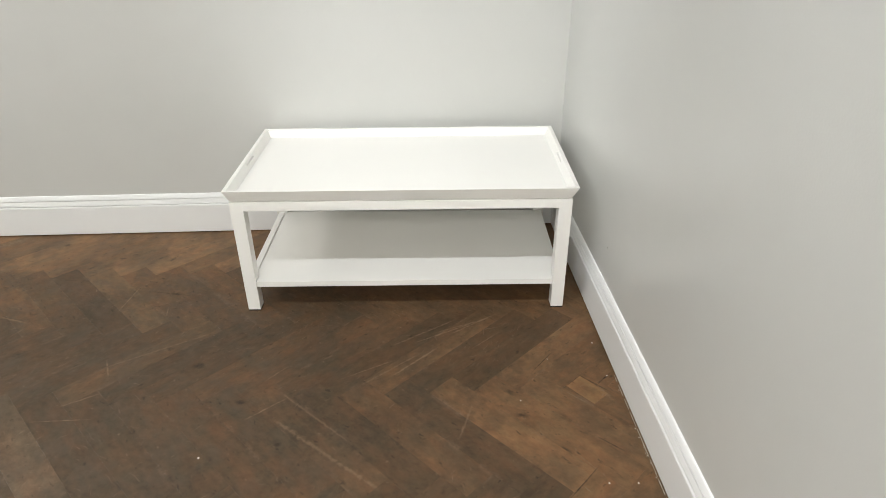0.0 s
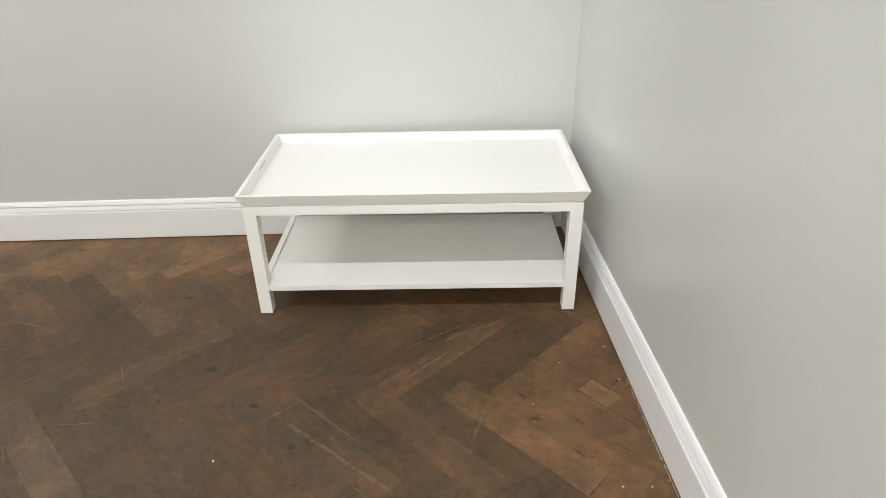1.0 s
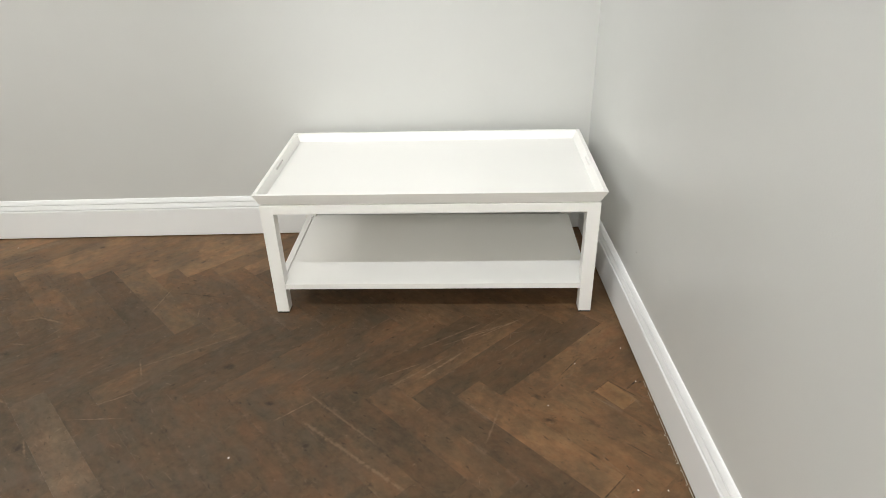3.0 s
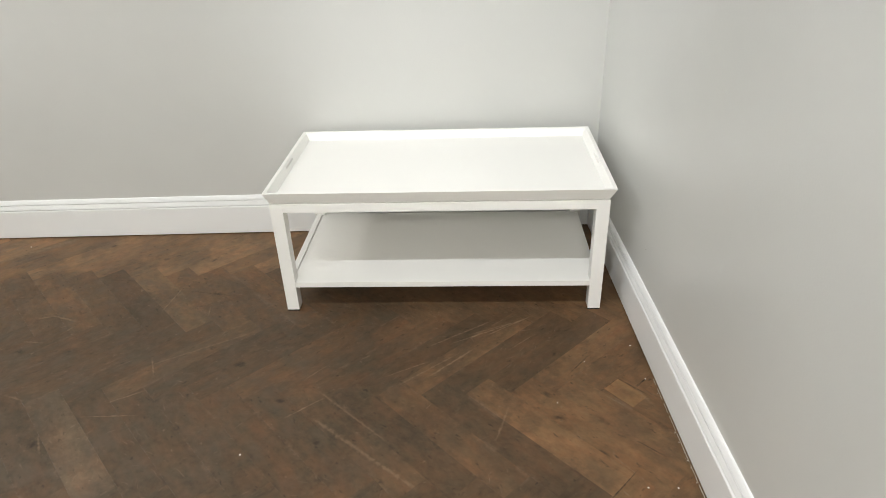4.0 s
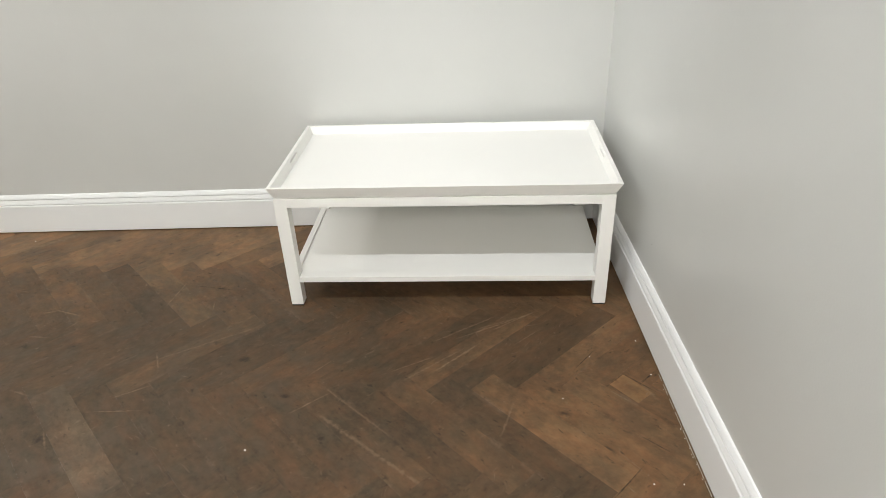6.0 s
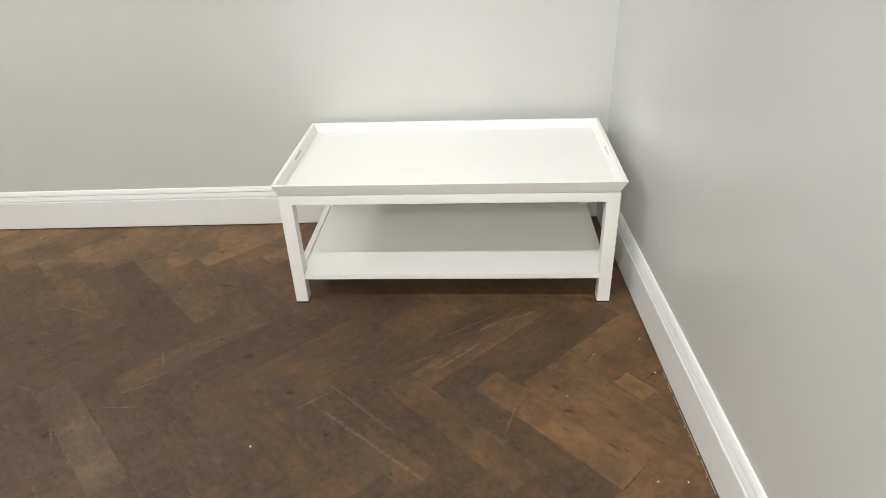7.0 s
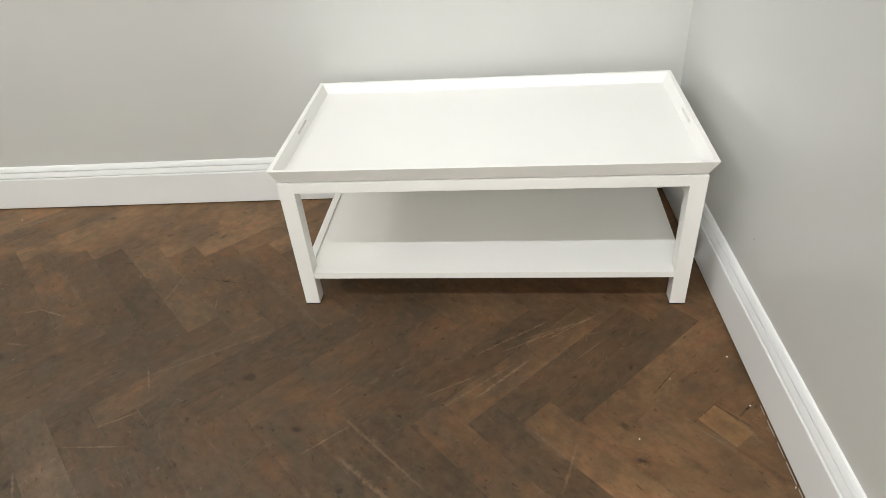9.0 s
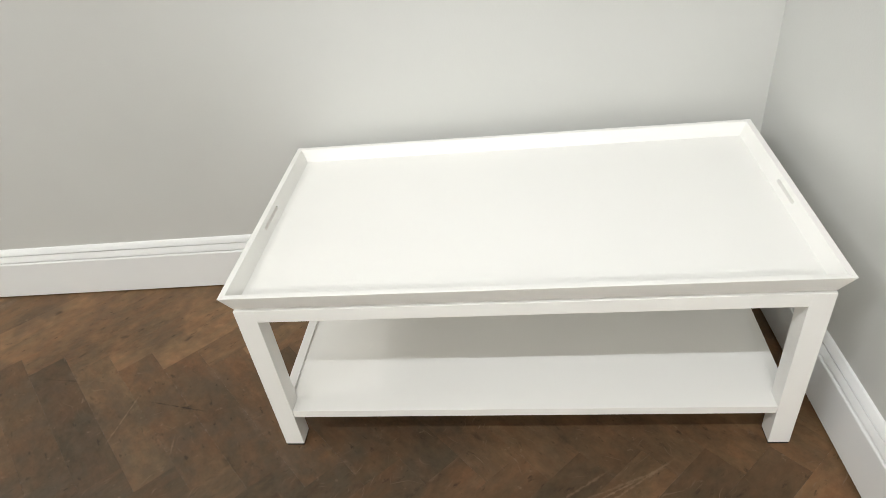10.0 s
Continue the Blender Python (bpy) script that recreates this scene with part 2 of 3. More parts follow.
    bsdf.inputs["Specular IOR Level"].default_value = 0.24
    bump(nt, maths(nt, "ADD", maths(nt, "ADD", streak, speck), maths(nt, "MULTIPLY", fibre, 0.2)), 0.5, 0.0015, bsdf)
    return m


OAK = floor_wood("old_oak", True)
OAK_REST = floor_wood("old_oak_far", False)
DUSTY = paint("subfloor_dirt", (0.06, 0.044, 0.03), 0.9)


# ---- mesh helpers ----
def part(name, bm, mat, parent=None, label="", smooth=False):
    me = bpy.data.meshes.new(name)
    bmesh.ops.recalc_face_normals(bm, faces=bm.faces)
    bm.to_mesh(me)
    bm.free()
    me.materials.append(mat)
    if smooth:
        for f in me.polygons:
            f.use_smooth = True
    ob = new(name, me)
    ob.parent = parent
    if label:
        ob["label"] = label
    return ob


def box(bm, x0, x1, y0, y1, z0, z1, bevel=0.0):
    vs = [bm.verts.new((x, y, z)) for z in (z0, z1) for x, y in ((x0, y0), (x1, y0), (x1, y1), (x0, y1))]
    fs = [bm.faces.new([vs[i] for i in q]) for q in
          ((3, 2, 1, 0), (4, 5, 6, 7), (0, 1, 5, 4), (1, 2, 6, 5), (2, 3, 7, 6), (3, 0, 4, 7))]
    if bevel:
        edges = list({e for f in fs for e in f.edges})
        bmesh.ops.bevel(bm, geom=edges, offset=bevel, segments=2, profile=0.5, affect="EDGES")
    return bm


def slab(bm, low, high):
    """A solid between two rings of equally many points."""
    a, b = [bm.verts.new(p) for p in low], [bm.verts.new(p) for p in high]
    bm.faces.new(a[::-1]), bm.faces.new(b)
    for i in range(len(a)):
        j = (i + 1) % len(a)
        bm.faces.new((a[i], a[j], b[j], b[i]))
    return bm


# ---- room ----
# inner faces: back wall y = 0.6600 + 0.027 x, right wall x = 1.2765 - 0.0445 y
WEST, SOUTH, THICK = -3.9, -4.3, 0.14
back = lambda x, d=0.0: 0.6600 + 0.027 * x - d
right = lambda y, d=0.0: 1.2765 - 0.0445 * y - d


def corner(d):
    y = (0.6600 - d + 0.027 * (1.2765 - d)) / (1 + 0.027 * 0.0445)
    return right(y, d), y


CX, CY = corner(0.0)
ring = [(WEST, back(WEST)), (CX, CY), (right(SOUTH), SOUTH), (WEST, SOUTH)]


def wall(name, pts, label):
    bm = bmesh.new()
    slab(bm, [(x, y, 0.0) for x, y in pts], [(x, y, CEILING) for x, y in pts])
    return tagged(part(name, bm, WALL), label, "wall", kind="structure")


wall("wall_north", [(WEST - THICK, back(WEST - THICK)), (CX, CY), (CX, CY + THICK), (WEST - THICK, back(WEST - THICK) + THICK)],
     "pale grey painted plaster wall above a white skirting")
wall("wall_east", [(right(SOUTH - THICK), SOUTH - THICK), (right(SOUTH - THICK) + THICK, SOUTH - THICK), (CX + THICK, CY + THICK), (CX, CY + THICK), (CX, CY)],
     "pale grey painted plaster wall with a soft satin sheen")
wall("wall_west", [(WEST - THICK, SOUTH - THICK), (WEST, SOUTH - THICK), (WEST, back(WEST)), (WEST - THICK, back(WEST - THICK))], "plain pale grey painted wall")
wall("wall_south", [(WEST, SOUTH - THICK), (right(SOUTH - THICK), SOUTH - THICK), (right(SOUTH), SOUTH), (WEST, SOUTH)], "plain pale grey painted wall")
bm = bmesh.new()
box(bm, WEST - THICK, right(SOUTH) + THICK, SOUTH - THICK, CY + THICK, CEILING, CEILING + 0.1)
tagged(part("ceiling", bm, CEIL), "flat white painted ceiling", "ceiling", kind="structure")

PROFILE = [(0.0, 0.005), (0.0190, 0.005), (0.020, 0.007), (0.020, 0.1366), (0.0182, 0.1398), (0.0160, 0.1408), (0.0105, 0.1410), (0.0105, 0.1456),
           (0.0176, 0.1458), (0.0168, 0.1500), (0.0146, 0.1565), (0.0124, 0.1630), (0.0116, 0.1652), (0.0055, 0.1654), (0.0055, 0.1704), (0.0126, 0.1706),
           (0.0110, 0.1750), (0.0080, 0.1818), (0.0046, 0.1868), (0.0, 0.1890)]


def skirting(name, ends, label, gap=0.005):
    """A moulded board between two end points that depend on the depth from the wall."""
    bm = bmesh.new()
    rows = [[bm.verts.new((*e(d), max(z, gap + (0.002 if d > 0.0195 else 0.0)))) for d, z in PROFILE] for e in ends]
    for i in range(len(PROFILE) - 1):
        bm.faces.new((rows[0][i], rows[0][i + 1], rows[1][i + 1], rows[1][i]))
    bm.faces.new(rows[0]), bm.faces.new(rows[1][::-1])
    return tagged(part(name, bm, BOARD), label, "skirting board", kind="structure")


skirting("baseboard_north", (lambda d: (WEST, back(WEST, d)), corner), "white gloss moulded skirting board along the wall")
skirting("baseboard_east", (lambda d: (right(SOUTH, d), SOUTH), corner), "white gloss moulded skirting board with chipped lower edge", 0.008)


# ---- ceiling lamps ----
def light(name, kind, watts, parent=None):
    data = bpy.data.lights.new(name, kind)
    data.energy, data.color = watts, LAMP_COLOUR
    ob = new(name, data)
    ob.parent = parent
    return ob


# an added fill lamp that lifts the shade; no such panel is known here
def panel(x, y, watts):
    p = tagged(new("fill_panel_light"), "added unseen fill light, a square white ceiling panel with an opal diffuser", "ceiling light", "ceiling panel lights")
    p.location = (x, y, CEILING)
    for x0, x1, y0, y1 in ((-0.31, 0.31, -0.31, -0.295), (-0.31, 0.31, 0.295, 0.31), (-0.31, -0.295, -0.295, 0.295), (0.295, 0.31, -0.295, 0.295)):
        bm = bmesh.new()
        box(bm, x0, x1, y0, y1, -0.012, 0.0, 0.001)
        part("frame", bm, CEIL, p)
    bulb = light("diffuser", "AREA", watts, p)
    bulb.data.shape, bulb.data.size, bulb.data.color = "SQUARE", 0.58, FILL_COLOUR
    bulb.location = (0, 0, -0.006)


def tube(bm, r0, r1, z0, z1, n=24):
    a, b = ([bm.verts.new((r * math.cos(2 * math.pi * i / n), r * math.sin(2 * math.pi * i / n), z)) for i in range(n)] for r, z in ((r0, z0), (r1, z1)))
    for i in range(n):
        bm.faces.new((a[i], a[(i + 1) % n], b[(i + 1) % n], b[i]))
    return a, b


def spotlight(x, watts):
    """A head that hangs from the track and points at AIM; the lamp sits in its mouth."""
    s = tagged(new("track_spotlight"), "white cylindrical track spotlight tilted towards the corner", "spotlight", "track spotlights")
    s.location = (x, TRACK_Y, CEILING - 0.02)
    bm = bmesh.new()
    a, b = tube(bm, 0.009, 0.009, -0.1, 0.0, 12)
    bm.faces.new(a), bm.faces.new(b)
    part("stem", bm, CEIL, s)
    head_at = Vector((x, TRACK_Y, CEILING - 0.12))
    m = look(head_at, AIM)
    bm = bmesh.new()
    a, b = tube(bm, 0.036, 0.036, -0.06, 0.06)
    bm.faces.new(b)
    c, d = tube(bm, 0.033, 0.033, -0.06, -0.02)
    bm.faces.new(d)
    bm.transform(Matrix.Translation(-Vector(s.location)) @ m)
    part("head", bm, CEIL, s)
    bulb = light("lamp", "SPOT", watts, s)
    bulb.data.spot_size, bulb.data.spot_blend, bulb.data.shadow_soft_size = radians(54), 1.0, 0.033
    bulb.matrix_local = Matrix.Translation(-Vector(s.location)) @ m @ Matrix.Translation((0, 0, -0.062))


bm = bmesh.new()
box(bm, -1.6, 0.9, TRACK_Y - 0.017, TRACK_Y + 0.017, CEILING - 0.02, CEILING, 0.001)
tagged(part("lighting_track", bm, CEIL), "white ceiling track that carries five spotlights", "lighting track")
bx, by, bl, bw = BATTEN
batten = tagged(new("linear_ceiling_light"), "long white linear ceiling light", "ceiling light")
batten.location = (bx, by, CEILING)
for y0, y1 in ((-0.034, -0.025), (0.025, 0.034)):
    bm = bmesh.new()
    box(bm, -bl / 2, bl / 2, y0, y1, -0.02, 0.0, 0.001)
    part("side_profile", bm, CEIL, batten)
bulb = light("diffuser", "AREA", bw, batten)
bulb.data.shape, bulb.data.size, bulb.data.size_y = "RECTANGLE", bl - 0.02, 0.045
bulb.location = (0, 0, -0.012)
for x, watts in SPOTS:
    spotlight(x, watts)
for x, y, watts in FILL_PANELS:
    panel(x, y, watts)


# ---- tray table ----
TW, LEG, TOPZ = 1.170, 0.045, 0.4445
DEPTH = 0.608


def tray_table():
    t = new("coffee_table")
    tagged(t, "white lacquered wooden tray-top coffee table with a lower shelf", "coffee table")
    for x in (0.0, TW - LEG):
        for y in (0.0, DEPTH - LEG):
            bm = bmesh.new()
            box(bm, x, x + LEG, y, y + LEG, 0.006, TOPZ, 0.0005)
            leg = part("leg", bm, TABLE, t)
            bm = bmesh.new()
            box(bm, x + 0.001, x + LEG - 0.001, y + 0.001, y + LEG - 0.001, 0.0, 0.0065)
            part("glide", bm, RUBBER, leg, "thin dark floor glide")
    # aprons, a hair behind the legs' faces
    for name, b in (("front_apron", (LEG, TW - LEG, 0.0002, 0.021)), ("back_apron", (LEG, TW - LEG, DEPTH - 0.021, DEPTH - 0.0002)),
                    ("side_apron", (0.0002, 0.021, LEG, DEPTH - LEG)), ("side_apron", (TW - 0.021, TW - 0.0002, LEG, DEPTH - LEG))):
        bm = bmesh.new()
        box(bm, *b, 0.4125, TOPZ, 0.0004)
        part(name, bm, TABLE, t)
    # shelf, notched round the legs, and its side rails
    a, b, e, g = LEG + 0.0005, TW - LEG - 0.0005, 0.0335, DEPTH - 0.028
    pts = [(a, 0.002), (b, 0.002), (b, a), (TW - e, a), (TW - e, DEPTH - a), (b, DEPTH - a), (b, g - 0.01), (a, g), (a, DEPTH - a), (e, DEPTH - a), (e, a), (a, a)]
    bm = bmesh.new()
    slab(bm, [(x, y, 0.104) for x, y in pts], [(x, y, 0.125) for x, y in pts])
    part("shelf", bm, TABLE, t)
    for x0, z1 in ((0.011, 0.131), (TW - 0.0335, 0.1252)):
        bm = bmesh.new()
        box(bm, x0, x0 + 0.0225, LEG, DEPTH - LEG, 0.1, z1)
        part("side_rail", bm, TABLE, t)
    tray(t)
    return t


RX0, RX1, RY0, RY1, RZ = -0.0140, 1.1870, -0.0140, 0.6240, 0.4915   # outer rim
BX0, BX1, BY0, BY1, BZ = 0.0030, 1.1675, 0.0020, 0.6070, 0.4500      # tray's outer foot
WALLT = 0.0125


def tray(t):
    bm = bmesh.new()
    box(bm, 0.012, TW - 0.012, 0.012, DEPTH - 0.012, TOPZ, 0.4510)
    part("tray_spacer", bm, TABLE, t)
    bm = bmesh.new()
    box(bm, BX0 + 0.008, BX1 - 0.008, BY0 + 0.008, BY1 - 0.008, 0.4500, 0.4595)
    part("tray_base", bm, TABLE, t)
    out_hi = [(RX0, RY0), (RX1, RY0), (RX1, RY1), (RX0, RY1)]
    out_lo = [(BX0, BY0), (BX1, BY0), (BX1, BY1), (BX0, BY1)]
    ins = lambda pts: [(x + (WALLT if i in (0, 3) else -WALLT), y + (WALLT if i in (0, 1) else -WALLT)) for i, (x, y) in enumerate(pts)]
    in_hi, in_lo = ins(out_hi), ins(out_lo)
    for i, name in ((0, "front_side"), (2, "back_side")):
        j = (i + 1) % 4
        bm = bmesh.new()
        slab(bm, [(*p, BZ) for p in (out_lo[i], out_lo[j], in_lo[j], in_lo[i])], [(*p, RZ) for p in (out_hi[i], out_hi[j], in_hi[j], in_hi[i])])
        bmesh.ops.bevel(bm, geom=list(bm.edges), offset=0.0008, segments=1, affect="EDGES")
        part(name, bm, TABLE, t)
    # the two short sides, each with a rounded grip hole
    for i in (1, 3):
        j = (i + 1) % 4

        def at(s, h, inner):
            lo = (in_lo if inner else out_lo)
            hi = (in_hi if inner else out_hi)
            a = Vector((*lo[i], BZ)).lerp(Vector((*lo[j], BZ)), s)
            b = Vector((*hi[i], RZ)).lerp(Vector((*hi[j], RZ)), s)
            return a.lerp(b, h)

        c, half, rad, mid = (0.298 - RY0) / (RY1 - RY0), 0.052 / (RY1 - RY0), 0.085, 0.68
        if i == 3:
            c = 1 - c
        cap = 0.0065 / (RY1 - RY0)
        arc = [(math.cos(a), math.sin(a)) for a in [math.pi * k / 10 for k in range(11)]]
        upper = [(c + half - cap + cap * p, mid + rad * q) for p, q in arc[:6]] + [(c - half + cap + cap * p, mid + rad * q) for p, q in arc[5:]]
        lower = [(s, 2 * mid - h) for s, h in upper]
        bm = bmesh.new()
        for outline in ([(0, mid)] + upper[::-1] + [(1, mid), (1, 1), (0, 1)], [(0, 0), (1, 0), (1, mid)] + lower + [(0, mid)]):
            slab(bm, [at(s, h, False) for s, h in outline], [at(s, h, True) for s, h in outline])
        bmesh.ops.remove_doubles(bm, verts=bm.verts, dist=0.00001)
        part("end_side", bm, TABLE, t, "short tray side with an oblong grip hole")


tray_table()


# ---- parquet ----
def clip(poly, px, py, nx, ny):
    """The part of a polygon on the inner side of a line."""
    out = []
    for i, p in enumerate(poly):
        q = poly[(i + 1) % len(poly)]
        a, b = (p[0] - px) * nx + (p[1] - py) * ny, (q[0] - px) * nx + (q[1] - py) * ny
        if a >= 0:
            out.append(p)
        if a * b < 0:
            out.append((p[0] + (q[0] - p[0]) * a / (a - b), p[1] + (q[1] - p[1]) * a / (a - b)))
    return out


U0, V0, WA, WB, LA, LB = 0.054, 0.612, 0.0952, 0.1028, 0.534, 0.540
R2, GAP, DEEP = math.sqrt(0.5), 0.0001, 0.018
# boards that stand out: colour and how dirty they are
TONES = {("a", 0, 0): (0.184, 0.124, 0.077, 0.310), ("b", 0, 0): (0.166, 0.112, 0.071, 0.310), ("a", 0, -7): (0.161, 0.116, 0.078, 0.350), ("b", 0, -8): (0.172, 0.136, 0.104, 0.2),
         ("b", -1, -8): (0.167, 0.124, 0.084, 0.337), ("a", 0, -3): (0.150, 0.099, 0.065, 0.398), ("b", 0, -2): (0.157, 0.109, 0.072, 0.364), ("b", 0, -1): (0.118, 0.082, 0.054, 0.62),
         ("b", 0, 1): (0.118, 0.083, 0.055, 0.64), ("a", 0, 1): (0.118, 0.083, 0.055, 0.62), ("a", 0, 2): (0.110, 0.077, 0.050, 0.636), ("b", 0, -4): (0.127, 0.086, 0.057, 0.534),
         ("b", 0, -5): (0.123, 0.085, 0.057, 0.568), ("a", 0, -6): (0.110, 0.078, 0.053, 0.670), ("a", 0, -5): (0.110, 0.078, 0.053, 0.636), ("b", -1, -9): (0.103, 0.074, 0.051, 0.704)}


def plank_outline(lx, ly):
    """Rectangle about its middle with the grain along x."""
    return [(-lx / 2, -ly / 2), (lx / 2, -ly / 2), (lx / 2, ly / 2), (-lx / 2, ly / 2)]


def add_plank(bm, uv, pts, place=lambda x, y: (x, y), top=0.0):
    """A board with slightly eased upper edges; the outline is in the board's own axes."""
    n = len(pts)
    cx, cy = sum(p[0] for p in pts) / n, sum(p[1] for p in pts) / n
    inner = []
    for x, y in pts:
        d = math.hypot(x - cx, y - cy)
        inner.append((x - (x - cx) / d * 0.0002, y - (y - cy) / d * 0.0002))
    rings = [[bm.verts.new((*place(x, y), z)) for x, y in ps] for ps, z in ((pts, top - DEEP), (pts, top - 0.0002), (inner, top))]
    flat = [pts, pts, inner]
    for r in (0, 1):
        for i in range(n):
            j = (i + 1) % n
            f = bm.faces.new((rings[r][i], rings[r][j], rings[r + 1][j], rings[r + 1][i]))
            for loop, q in zip(f.loops, (flat[r][i], flat[r][j], flat[r + 1][j], flat[r + 1][i])):
                loop[uv].uv = q
    f = bm.faces.new(rings[2])
    for loop, q in zip(f.loops, inner):
        loop[uv].uv = q


def parquet():
    rng = random.Random(11)
    bm = bmesh.new()
    slab(bm, [(x, y, -0.09) for x, y in ring], [(x, y, -0.012) for x, y in ring])
    ground = tagged(part("floor", bm, DUSTY), "worn dark oak herringbone parquet floor", "floor", kind="structure")
    shared = {}
    rest = bmesh.new()
    rest_uv = rest.loops.layers.uv.new("UVMap")
    edges = [(WEST, back(WEST), 0.027, -1), (CX, CY, -1, -0.0445), (0, SOUTH, 0, 1), (WEST, 0, 1, 0)]
    for m in range(-9, 10):
        for k in range(-70, 70):
            for kind in "ab":
                u, v = U0 + k * WB - m * LA, V0 + k * WA + m * LB
                if kind == "a":
                    lu, lv = LA, WA
                else:
                    u, lu, lv = u - WB, WB, LB
                uc, vc = u + lu / 2, v + lv / 2
                x, y = (uc + vc) * R2, (uc - vc) * R2
                if not (WEST - 0.5 < x < CX + 0.5 and SOUTH - 0.5 < y < CY + 0.5):
                    continue
                # grain axis: u is at 45 degrees, v at -45 degrees
                ang = math.pi / 4 if kind == "a" else -math.pi / 4
                ca, sa = math.cos(ang), math.sin(ang)
                length, width = (lu, lv) if kind == "a" else (lv, lu)
                local = plank_outline(length - GAP, width - GAP)
                world_pts = [(x + ca * p - sa * q, y + sa * p + ca * q) for p, q in local]
                cut = world_pts
                for e in edges:
                    cut = clip(cut, *e) if cut else cut
                if len(cut) < 3:
                    continue
                area = abs(sum(a[0] * b[1] - b[0] * a[1] for a, b in zip(cut, cut[1:] + cut[:1]))) / 2
                if area < 0.0002:
                    continue
                whole = len(cut) == 4 and area > length * width * 0.93
                back_local = [((p - x) * ca + (q - y) * sa, -(p - x) * sa + (q - y) * ca) for p, q in cut]
                if not (-2.1 < x and -1.75 < y):
                    add_plank(rest, rest_uv, back_local, lambda p, q: (x + ca * p - sa * q, y + sa * p + ca * q))
                    continue
                if whole and kind in shared:
                    me = shared[kind]
                else:
                    b2 = bmesh.new()
                    layer = b2.loops.layers.uv.new("UVMap")
                    add_plank(b2, layer, local if whole else back_local)
                    bmesh.ops.recalc_face_normals(b2, faces=b2.faces)
                    me = bpy.data.meshes.new("plank")
                    b2.to_mesh(me)
                    b2.free()
                    me.materials.append(OAK)
                    if whole:
                        shared[kind] = me
                ob = new("plank", me)
                ob.parent = ground
                ob.location = (x, y, rng.uniform(-0.0003, 0.0))
                ob.rotation_euler = (rng.uniform(-0.0012, 0.0012), rng.uniform(-0.0004, 0.0004), ang)
                w = rng.random()
                tone = Vector((0.092, 0.064, 0.042)).lerp(Vector((0.16, 0.105, 0.066)), w)
                tone = tone.lerp(Vector((0.11, 0.082, 0.058)), 0.5 * rng.random())
                # browner towards the back wall, and lighter to make up for light missing there
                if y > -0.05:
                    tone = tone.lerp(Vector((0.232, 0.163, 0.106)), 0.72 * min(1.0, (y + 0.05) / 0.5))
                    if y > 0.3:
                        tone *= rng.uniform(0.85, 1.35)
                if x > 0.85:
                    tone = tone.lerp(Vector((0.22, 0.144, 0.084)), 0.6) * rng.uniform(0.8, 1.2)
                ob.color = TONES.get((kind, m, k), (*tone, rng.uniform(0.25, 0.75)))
    # short ochre insert beside the wall
    b2 = bmesh.new()
    add_plank(b2, b2.loops.layers.uv.new("UVMap"), plank_outline(0.112, 0.068))
    bmesh.ops.recalc_face_normals(b2, faces=b2.faces)
    me = bpy.data.meshes.new("plank")
    b2.to_mesh(me)
    b2.free()
    me.materials.append(OAK)
    ob = new("plank", me)
    ob.parent, ob.location, ob.rotation_euler = ground, (1.171, -0.449, 0.0005), (0.0, 0.0, radians(-49))
    ob.color = (0.25, 0.167, 0.094, 0.25)
    tagged(part("parquet_far_side", rest, OAK_REST, ground, "worn dark oak herringbone boards"), kind="stuff")


parquet()


# ---- paint flecks and plaster crumbs on the boards ----
def crumb(x, y, size, rng):
    bm = bmesh.new()
    bmesh.ops.create_icosphere(bm, subdivisions=1, radius=size)
    for v in bm.verts:
        v.co *= rng.uniform(0.7, 1.2)
        v.co.z = max(v.co.z * 0.5, -size * 0.3)
    low = min(v.co.z for v in bm.verts)
    ob = part("plaster_crumb", bm, CRUMB)
    ob.location = (x, y, -low - 0.0002)
    tagged(ob, "tiny white plaster crumb lying on the oak floor", "crumb", "plaster crumbs on the floor")


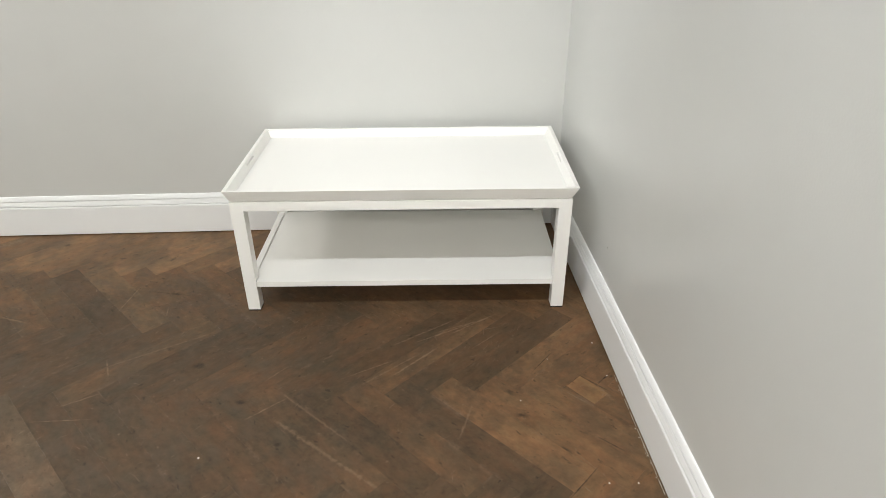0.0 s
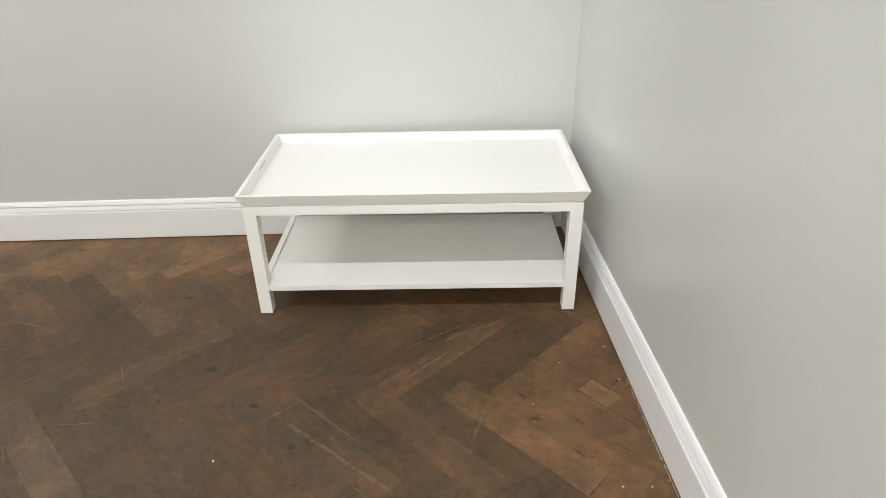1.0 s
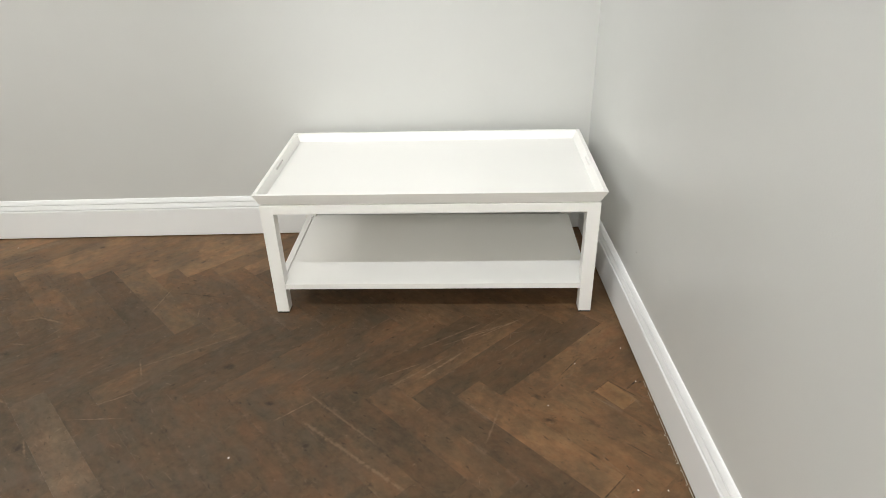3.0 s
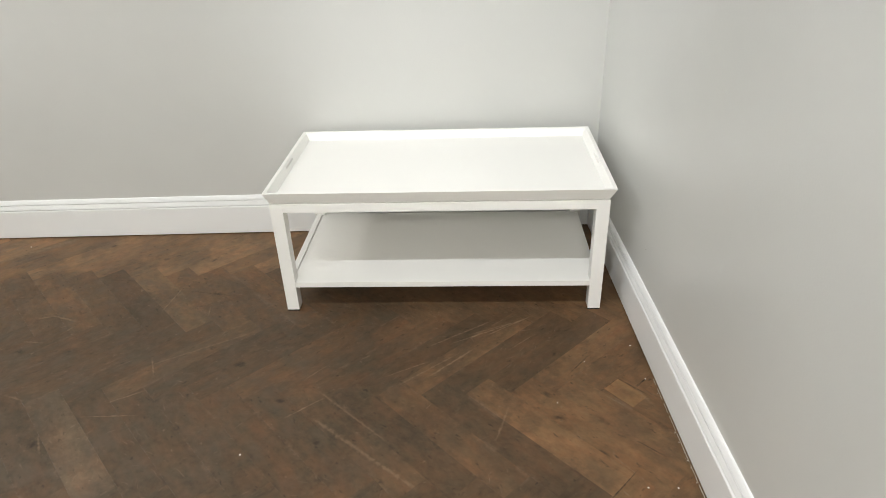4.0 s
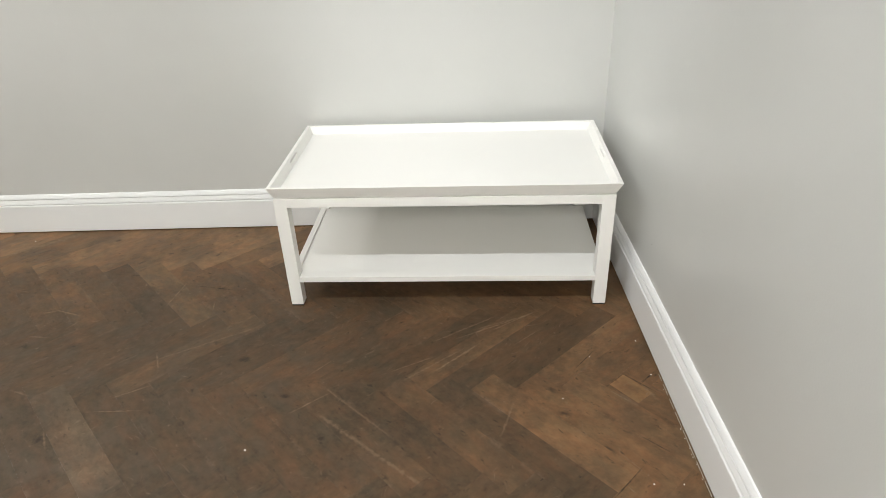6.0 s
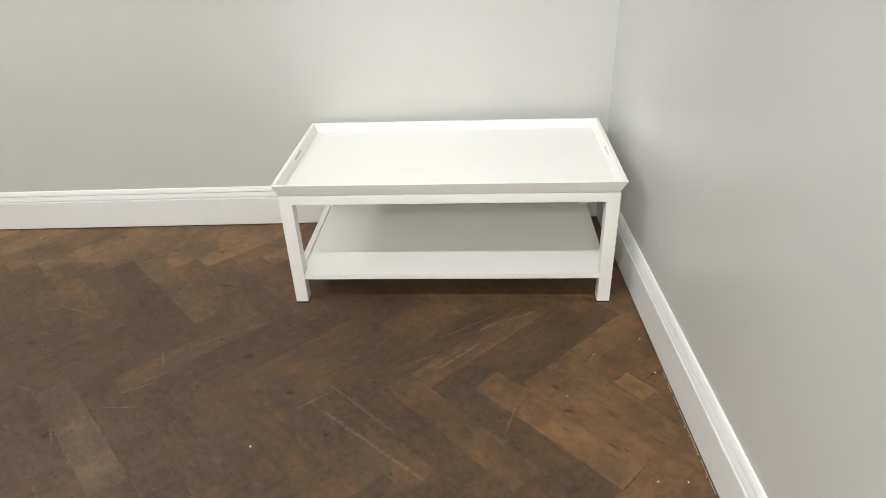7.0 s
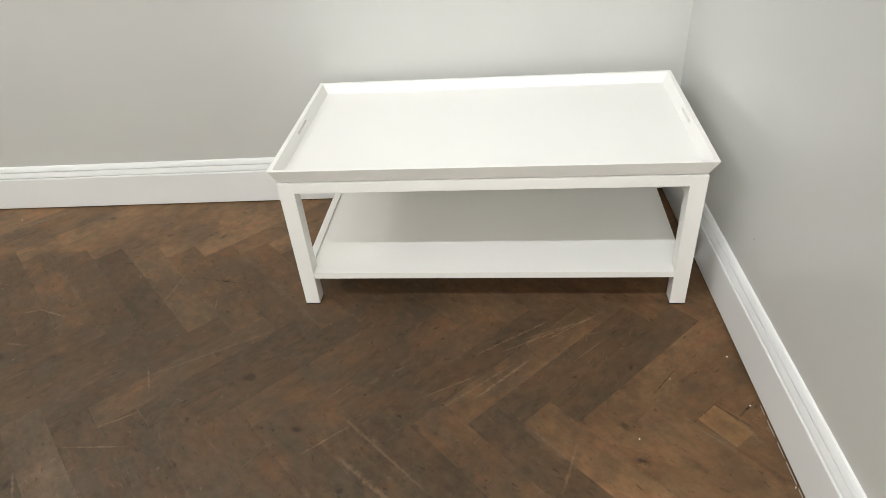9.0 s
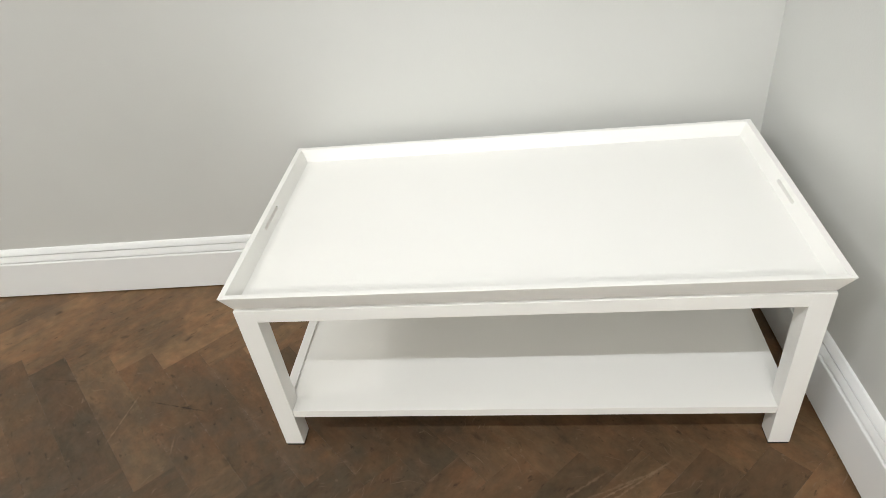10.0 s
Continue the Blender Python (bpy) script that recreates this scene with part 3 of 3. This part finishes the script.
rng = random.Random(5)
for x, y, size in ((0.04, -0.709, 0.003), (1.236, -0.217, 0.0027), (1.248, -0.387, 0.0027), (1.158, -0.811, 0.0027), (1.069, -0.3, 0.002), (0.959, -0.496, 0.0022),
                   (1.235, -0.812, 0.0026), (-1.33, 0.52, 0.003)):
    crumb(x, y, size, rng)
for k in range(16):
    y = rng.choice((-0.47, -0.58, -0.66, -0.70, -0.78)) + rng.uniform(-0.05, 0.05)
    crumb(right(y, 0.021 + rng.uniform(0.0, 0.006)), y, rng.uniform(0.0008, 0.0017), rng)


# ---- broken filler along the skirting's foot, a scuff on the wall ----
def filler(y0, y1):
    """A crumbling bead of white filler in the gap under the skirting."""
    bm = bmesh.new()
    n = max(3, round((y1 - y0) / 0.006))
    rows = []
    for k in range(n + 1):
        y = y0 + (y1 - y0) * k / n
        w = rng.uniform(0.0002, 0.0011) * (0.4 if k in (0, n) else 1.0)
        h = rng.uniform(0.0006, 0.0018) * (0.5 if k in (0, n) else 1.0)
        rows.append([bm.verts.new((right(y, d), y, z)) for d, z in ((0.0205, 0.0), (0.0212 + w, 0.0), (0.0210 + w * 0.6, h * 0.7), (0.0205, h))])
    for a, b in zip(rows, rows[1:]):
        for i in range(4):
            bm.faces.new((a[i], a[(i + 1) % 4], b[(i + 1) % 4], b[i]))
    bm.faces.new(rows[0]), bm.faces.new(rows[-1][::-1])
    tagged(part("filler_bead", bm, FILLER), "broken strip of white filler along the foot of the skirting", "filler", "filler along the skirting")


for y0, y1 in ((-1.05, -0.97), (-0.955, -0.86), (-0.85, -0.80), (-0.79, -0.735), (-0.725, -0.62), (-0.61, -0.55), (-0.54, -0.495), (-0.48, -0.43), (-0.415, -0.385)):
    filler(y0, y1)

bm = bmesh.new()
ringed = [(0.0022 * (1 + 0.35 * rng.uniform(-1, 1)) * math.cos(a), 0.0022 * (1 + 0.35 * rng.uniform(-1, 1)) * math.sin(a)) for a in [math.pi * k / 5 for k in range(10)]]
slab(bm, [(right(-0.095 + p, -0.001), -0.095 + p, 0.3066 + q) for p, q in ringed], [(right(-0.095 + p, 0.0007), -0.095 + p, 0.3066 + q) for p, q in ringed])
tagged(part("wall_scuff", bm, SCUFF), "tiny dark scuff mark on the pale grey wall", "scuff mark")
